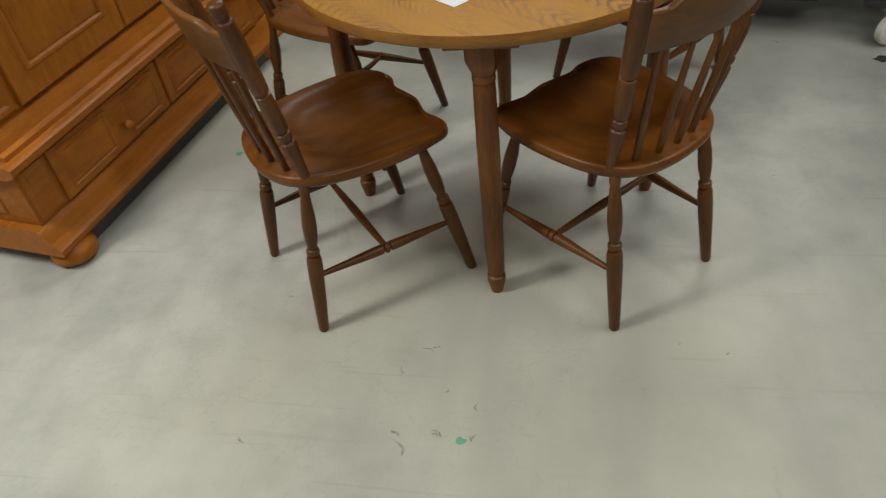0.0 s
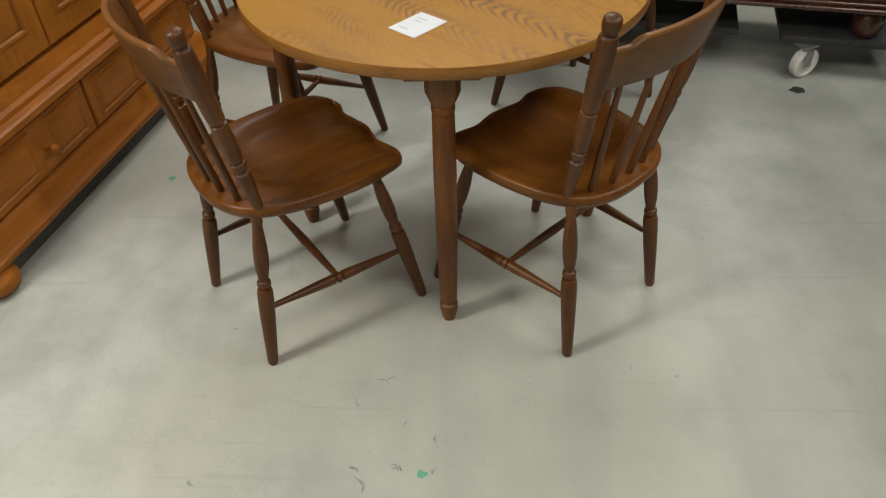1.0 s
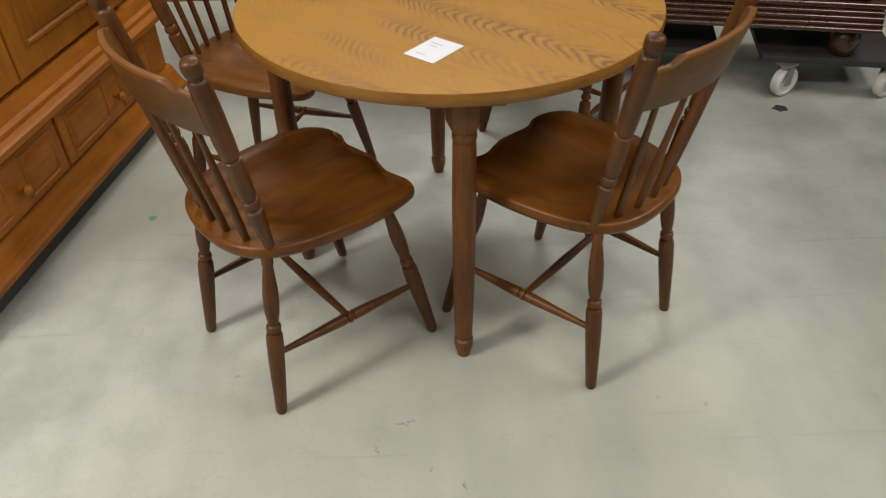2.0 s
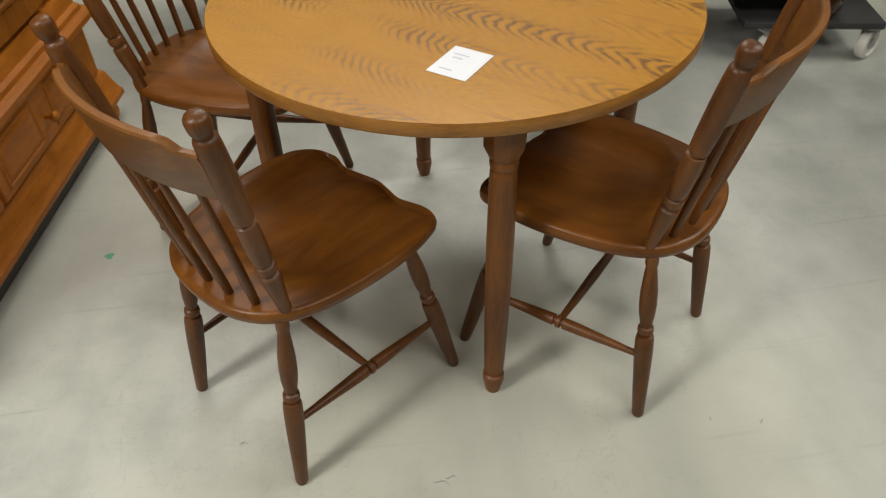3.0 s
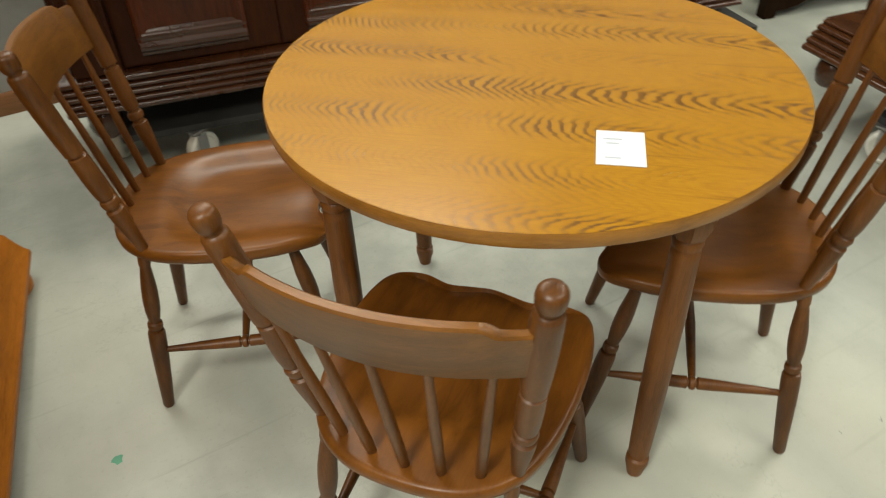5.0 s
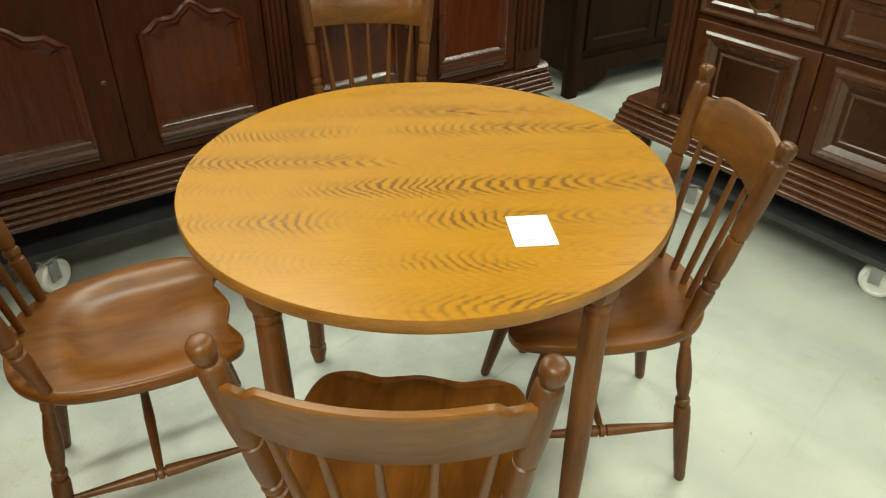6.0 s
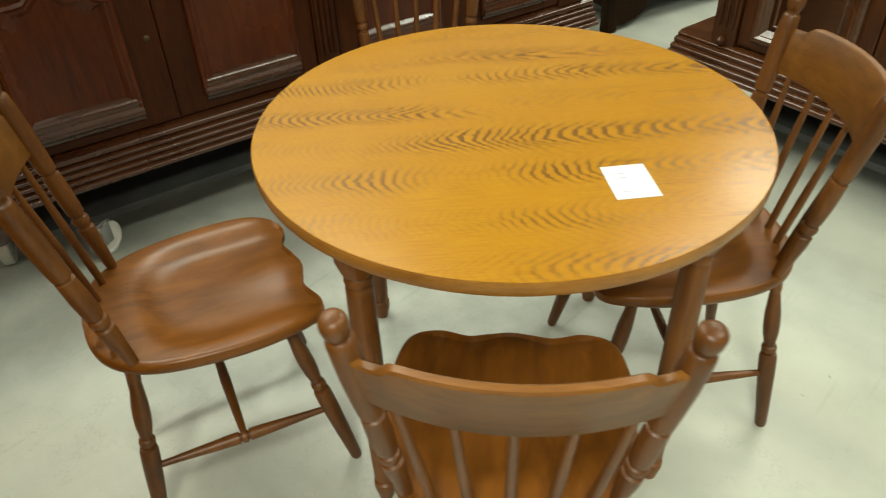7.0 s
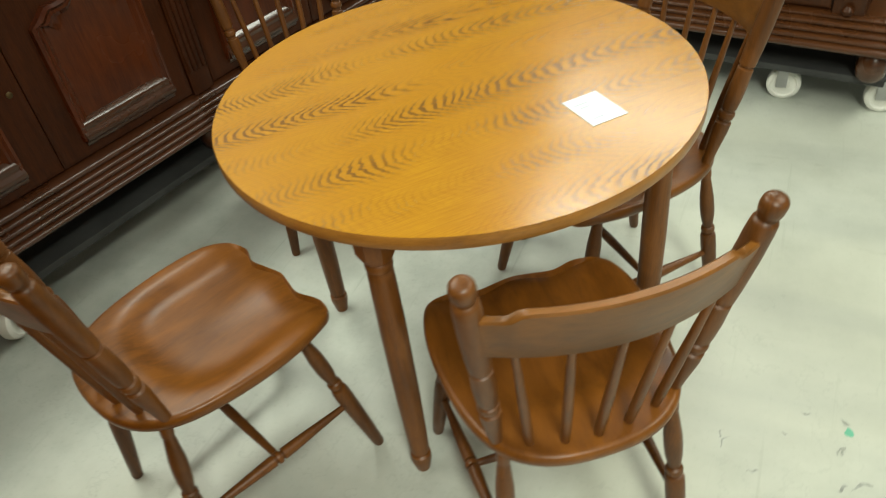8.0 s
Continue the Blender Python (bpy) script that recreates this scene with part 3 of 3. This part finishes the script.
def long_sideboard():
    s = thing("sideboard", "long dark carved walnut sideboard with four arched panel doors", "sideboard", "dark cabinets")
    L, D = 2.40, 0.5
    part("base_molding", molding(reeded(((-0.008, 0.268, 0.286), (0.002, 0.289, 0.303), (0.012, 0.306, 0.322), (0.022, 0.325, 0.339), (0.032, 0.342, 0.364)), D, 0.376), 0, L), DARK, s, "grooved base molding", 60)
    part("carcass", box(0.04, L - 0.04, 0.06, D, 0.372, 1.02, 0.004), DARK_UP, s)
    part("top", molding(((0.0, 1.02), (-0.02, 1.03), (-0.02, 1.05), (-0.01, 1.06), (D, 1.06), (D, 1.02)), -0.02, L + 0.02), DARK, s)
    for x0, x1 in ((0.20, 0.68), (0.683, 1.155), (1.245, 1.727), (1.73, 2.21)):
        d = part("door", framed(x0, x1, 0.385, 1.0, 0.061, ((0, 0), (0, 0.016), (0.004, 0.019), (0.02, 0.019))), DARK_UP, s)
        m = {0.20: 0.42, 0.683: 0.93, 1.245: 1.482, 1.73: 1.99}[x0]
        bm = bmesh.new()
        w, zb, zt = 0.165, 0.43, 0.83
        def arch(inset):
            pts = [(m - w + inset, zb + inset), (m + w - inset, zb + inset), (m + w - inset, zt - 0.06)]
            for i in range(1, 12):
                u = 1 - 2 * i / 12
                pts.append((m + (w - inset) * u, zt - 0.06 - inset + 0.075 * (1 - abs(u) ** 1.4) + 0.012 * math.cos(u * 9.0)))
            return pts + [(m - w + inset, zt - 0.06)]
        loops = [[bm.verts.new((x, 0.042 - out, z)) for x, z in arch(i)] for i, out in ((0, 0.0), (0.003, 0.014), (0.012, 0.018), (0.02, 0.011), (0.027, 0.012), (0.04, 0.002), (0.06, 0.0005))]
        for a, b in zip(loops, loops[1:]):
            for i in range(len(a)):
                bm.faces.new((a[i], a[(i + 1) % len(a)], b[(i + 1) % len(a)], b[i]))
        bm.faces.new(loops[-1])
        part("arched_panel", bm, RED_PANEL, d, "reddish arched panel in a carved frame", 30)
        ledge = ((0.046, 0.412), (0.036, 0.414), (0.031, 0.42), (0.031, 0.428), (0.022, 0.432), (0.0165, 0.44), (0.018, 0.452), (0.026, 0.46), (0.027, 0.468), (0.024, 0.474), (0.027, 0.482), (0.036, 0.492), (0.046, 0.498))
        part("lower_ledge", molding(ledge, m - w + 0.006, m + w - 0.006), DARK, d, "glossy stepped ledge", 60)
        key = x1 - 0.035 if x0 in (0.20, 1.245) else x0 + 0.035
        if x0 in (0.20, 1.245):
            part("keyhole_plate", lathe((key, 0.043, 0.645), (key, 0.037, 0.645), ((0, 0.009), (0.6, 0.009), (1, 0.005)), 12), BRASS, d)
    for x0, x1 in ((0.05, 0.19), (1.16, 1.24), (2.215, 2.35)):
        bm = bmesh.new()
        box(x0, x1, 0.04, 0.062, 0.374, 1.015, 0.003, bm)
        k = 4
        for i in range(k):
            x = x0 + (x1 - x0) * (i + 0.7) / (k + 0.4)
            lathe((x, 0.04, 0.45), (x, 0.04, 0.95), ((0, 0.003), (0.02, 0.009), (0.98, 0.009), (1, 0.003)), 10, bm)
        part("fluted_pilaster", bm, DARK_UP, s)
    for x in (0.09, L / 2, L - 0.09):
        for y in (0.07, D - 0.07):
            part("bun_foot", lathe((x, y, 0.16), (x, y, 0.282), ((0, 0.03), (0.1, 0.045), (0.4, 0.056), (0.7, 0.05), (0.85, 0.035), (1, 0.04)), 20), DARK, s)
    return s


ang_l = math.degrees(math.atan2(-0.206, 0.979))
left_end = Vector((1.582, 0.802, 0)) + Vector((-0.979, 0.206, 0)) * 2.40
long_sideboard().matrix_basis = pose(left_end.x, left_end.y, 0, 0, 0, ang_l)


def dolly_under(length, depth, corner, turn, wheels):
    """Wheels are given in the world; corner is the deck's front left corner."""
    m = pose(corner.x, corner.y, 0, 0, 0, turn)
    local = [((m.inverted() @ Vector((x, y, 0))).xy, a) for x, y, a in wheels]
    furniture_dolly(length, depth, [(p.x - 0.012 * math.cos(radians(a)), p.y - 0.012 * math.sin(radians(a)), a) for p, a in local]).matrix_basis = m


along, behind = Vector((0.979, -0.206, 0)), Vector((0.206, 0.979, 0))
dolly_under(0.5, 0.42, left_end + along * 2.02 + behind * 0.01, ang_l, ((1.317, 0.876, 38), (1.70, 0.845, 40), (1.42, 1.25, 20), (1.73, 1.19, 100)))
dolly_under(1.75, 0.4, left_end + along * 0.12 + behind * 0.035, ang_l, ((-0.405, 1.285, 35), (-0.64, 1.48, 80), (-0.34, 1.6, 60), (0.7, 1.36, 60)))


def short_sideboard():
    s = thing("sideboard", "dark walnut sideboard with panelled doors and drawers", "sideboard", "dark cabinets")
    L, D, F = 1.34, 0.5, 0.09
    part("base_molding", molding(reeded(((-0.006, 0.262, 0.284), (0.006, 0.288, 0.303), (0.02, 0.307, 0.322), (0.036, 0.326, 0.342), (0.056, 0.345, 0.356)), D, 0.362), -0.02, L + 0.02), BROWN, s, "grooved base molding", 60)
    part("carcass", box(0.11, L - 0.11, F, D, 0.358, 1.0, 0.004), BROWN_UP, s)
    part("top", molding(((0.04, 1.0), (0.02, 1.01), (0.02, 1.03), (0.03, 1.04), (D, 1.04), (D, 1.0)), 0.06, L - 0.06), BROWN, s)
    for x0, x1 in ((0.215, 0.667), (0.673, 1.125)):
        d = part("door", framed(x0, x1, 0.372, 0.715, F + 0.001, ((0, 0), (0, 0.014), (0.004, 0.017), (0.03, 0.017))), BROWN_UP, s)
        part("panel_molding", framed(x0 + 0.05, x1 - 0.05, 0.402, 0.69, F - 0.016, ((0, 0.0), (0.002, 0.012), (0.01, 0.02), (0.022, 0.021), (0.03, 0.013), (0.034, 0.014), (0.062, -0.008), (0.066, -0.01))), BROWN, d, "heavy bolection molding", 30)
        part("panel", framed(x0 + 0.112, x1 - 0.112, 0.464, 0.628, F - 0.007, ((0, 0.0), (0.002, 0.01), (0.009, 0.013), (0.016, 0.007), (0.022, 0.005), (0.03, 0.003), (0.04, 0.003))), BROWN, d, smooth=30)
        if x0 > 0.5:
            part("keyhole_plate", lathe((x0 + 0.022, F - 0.015, 0.545), (x0 + 0.022, F - 0.021, 0.545), ((0, 0.008), (0.6, 0.008), (1, 0.004)), 12), BRASS, d)
        dr = part("drawer", framed(x0, x1, 0.735, 0.9, F + 0.001, ((0, 0), (0, 0.014), (0.004, 0.02), (0.012, 0.022), (0.02, 0.012), (0.03, 0.01), (0.034, 0.018), (0.042, 0.019), (0.05, 0.012))), BROWN, s, smooth=30)
        m = (x0 + x1) / 2
        bm = bmesh.new()
        for i in range(8):
            u0, u1 = math.pi * i / 8, math.pi * (i + 1) / 8
            lathe((m - 0.045 * math.cos(u0), F - 0.03, 0.82 - 0.03 * math.sin(u0)), (m - 0.045 * math.cos(u1), F - 0.03, 0.82 - 0.03 * math.sin(u1)), ((0, 0.004), (1, 0.004)), 8, bm)
        for e in (-1, 1):
            lathe((m + e * 0.045, F - 0.01, 0.82), (m + e * 0.045, F - 0.036, 0.82), ((0, 0.011), (0.5, 0.009), (1, 0.006)), 10, bm)
        part("drawer_pull", bm, BRASS, dr, "aged brass swing pull")
    for p, q in ((0.112, 0.208), (L - 0.208, L - 0.112)):
        bm = box(p, q, F - 0.022, F + 0.004, 0.358, 0.99, 0.006)
        for k in (0.22, 0.5, 0.78):
            x = p + (q - p) * k
            lathe((x, F - 0.022, 0.42), (x, F - 0.022, 0.94), ((0, 0.003), (0.03, 0.009), (0.97, 0.009), (1, 0.003)), 10, bm)
        lathe(((p + q) / 2, F - 0.03, 0.362), ((p + q) / 2, F - 0.03, 0.392), ((0, 0.012), (0.3, 0.019), (0.6, 0.019), (1, 0.008)), 14, bm)
        part("corner_post", bm, BROWN_UP, s)
    for x in (0.07, L - 0.05):
        for y in (0.06, D - 0.07):
            part("bun_foot", lathe((x, y, 0.16), (x, y, 0.272), ((0, 0.03), (0.1, 0.042), (0.4, 0.05), (0.7, 0.045), (0.85, 0.032), (1, 0.036)), 20), BROWN, s)
    return s


ang_r = math.degrees(math.atan2(-0.986, -0.163))
short_sideboard().matrix_basis = pose(1.46, 0.40, 0, 0, 0, ang_r)
right_end = Vector((1.46, 0.40, 0)) + Vector((-0.163, -0.986, 0)) * 0.28 + Vector((0.986, -0.163, 0)) * 0.06
dolly_under(1.06, 0.4, right_end, ang_r, ((1.489, 0.048, 25), (1.423, -0.635, 10), (1.4, -0.95, 16), (1.85, 0.05, 0), (1.72, -0.95, 40)))


def dark_cupboard():
    s = thing("cupboard", "black-brown oak cupboard with arched feet standing on the floor", "cupboard", "dark cabinets")
    L, D = 1.1, 0.5
    for x0, x1 in ((0, 0.06), (L - 0.06, L)):
        part("corner_post", box(x0, x1, 0, 0.06, 0, 1.3, 0.004), BLACK_OAK, s)
        part("rear_post", box(x0, x1, D - 0.06, D, 0, 1.3, 0.004), BLACK_OAK, s)
    part("carcass", box(0.01, L - 0.01, 0.012, D - 0.01, 0.12, 1.3, 0.003), BLACK_OAK, s)
    bm = bmesh.new()
    pts = [(0.055, 0.2), (0.055, 0.03)] + [(0.055 + 0.2 * math.sin(u), 0.03 + 0.09 * (1 - math.cos(u))) for u in (0.3, 0.6, 0.9, 1.2, 1.5)]
    pts += [(L - x, z) for x, z in pts[::-1]]
    a = [bm.verts.new((x, 0.004, z)) for x, z in pts]
    b = [bm.verts.new((x, 0.03, z)) for x, z in pts]
    for i in range(len(pts)):
        j = (i + 1) % len(pts)
        bm.faces.new((a[i], a[j], b[j], b[i]))
    bm.faces.new(a)
    bm.faces.new(b[::-1])
    part("arched_apron", bm, BLACK_OAK, s)
    for x0, x1 in ((0.08, 0.545), (0.555, L - 0.08)):
        part("door_panel", framed(x0, x1, 0.24, 1.2, 0.012, ((0, 0), (0.003, 0.012), (0.05, 0.012), (0.06, 0.002), (0.09, 0.002))), BLACK_OAK, s)
    s.matrix_basis = pose(2.095, 1.06, 0, 0, 0, -16)


dark_cupboard()


# ---- marks on the floor ----
def blot(name, x, y, size, long, turn, mat, label, category, seed):
    rnd = random.Random(seed)
    bm = bmesh.new()
    ring = []
    for i in range(14):
        a = 2 * math.pi * i / 14
        r = size * (0.75 + 0.5 * rnd.random())
        ring.append(bm.verts.new((r * math.cos(a) * long, r * math.sin(a), 0)))
    bm.faces.new(ring)
    ob = part(name, bm, mat, smooth=0)
    ob.matrix_basis = pose(x, y, 0.0007, 0, 0, turn)
    tagged(ob, label, category, kind="structure")


blot("tape_dot", -0.929, 0.185, 0.0125, 1.0, 0, GREEN, "small green tape dot on the floor", "tape", 1)
blot("tape_dot", -0.028, -0.892, 0.01, 1.1, 0, GREEN, "small green tape dot on the floor", "tape", 2)
blot("floor_plug", 1.275, 0.768, 0.024, 1.25, 0, DOLLY, "dark oval plug in the concrete floor", "plug", 3)


def scuff(x, y, size, turn, seed):
    """A dark smear: a few thin ragged strokes."""
    rnd = random.Random(seed)
    bm = bmesh.new()
    for k in range(rnd.randint(2, 4)):
        ox, oy, ln, w = rnd.uniform(-0.5, 0.5) * size, rnd.uniform(-0.25, 0.25) * size, size * rnd.uniform(0.4, 1.0), size * rnd.uniform(0.04, 0.11)
        up, low = [], []
        for i in range(7):
            u = i / 6 - 0.5
            sway = 0.12 * size * math.sin(u * 5 + k) + rnd.uniform(-0.02, 0.02) * size
            thick = w * (1 - (2 * u) ** 2) * rnd.uniform(0.4, 1.0) + 0.0004
            up.append(bm.verts.new((ox + u * ln, oy + sway + thick, 0.0003 * k)))
            low.append(bm.verts.new((ox + u * ln, oy + sway - thick, 0.0003 * k)))
        for i in range(6):
            bm.faces.new((low[i], low[i + 1], up[i + 1], up[i]))
    ob = part("scuff_mark", bm, SMEAR, smooth=0)
    ob.matrix_basis = pose(x, y, 0.0006, 0, 0, turn)
    tagged(ob, "dark scuff mark on the concrete floor", "scuff", kind="structure")


SPOTS = ((-0.541, -0.479, 0.015),
         (-0.075, -0.766, 0.012),
         (-0.002, -0.804, 0.018),
         (-0.528, -0.924, 0.02),
         (0.569, -0.61, 0.016),
         (0.458, -0.588, 0.012),
         (-0.193, -0.711, 0.02),
         (-0.084, -0.879, 0.025),
         (0.791, 0.079, 0.01),
         (-0.001, -0.878, 0.02),
         (0.948, 0.911, 0.03))
scuff(-0.125, -0.636, 0.045, -28, 1)
scuff(-0.165, -0.899, 0.05, -65, 2)
for k, (x, y, size) in enumerate(SPOTS):
    scuff(x, y, size, 47 * k, 10 + k)
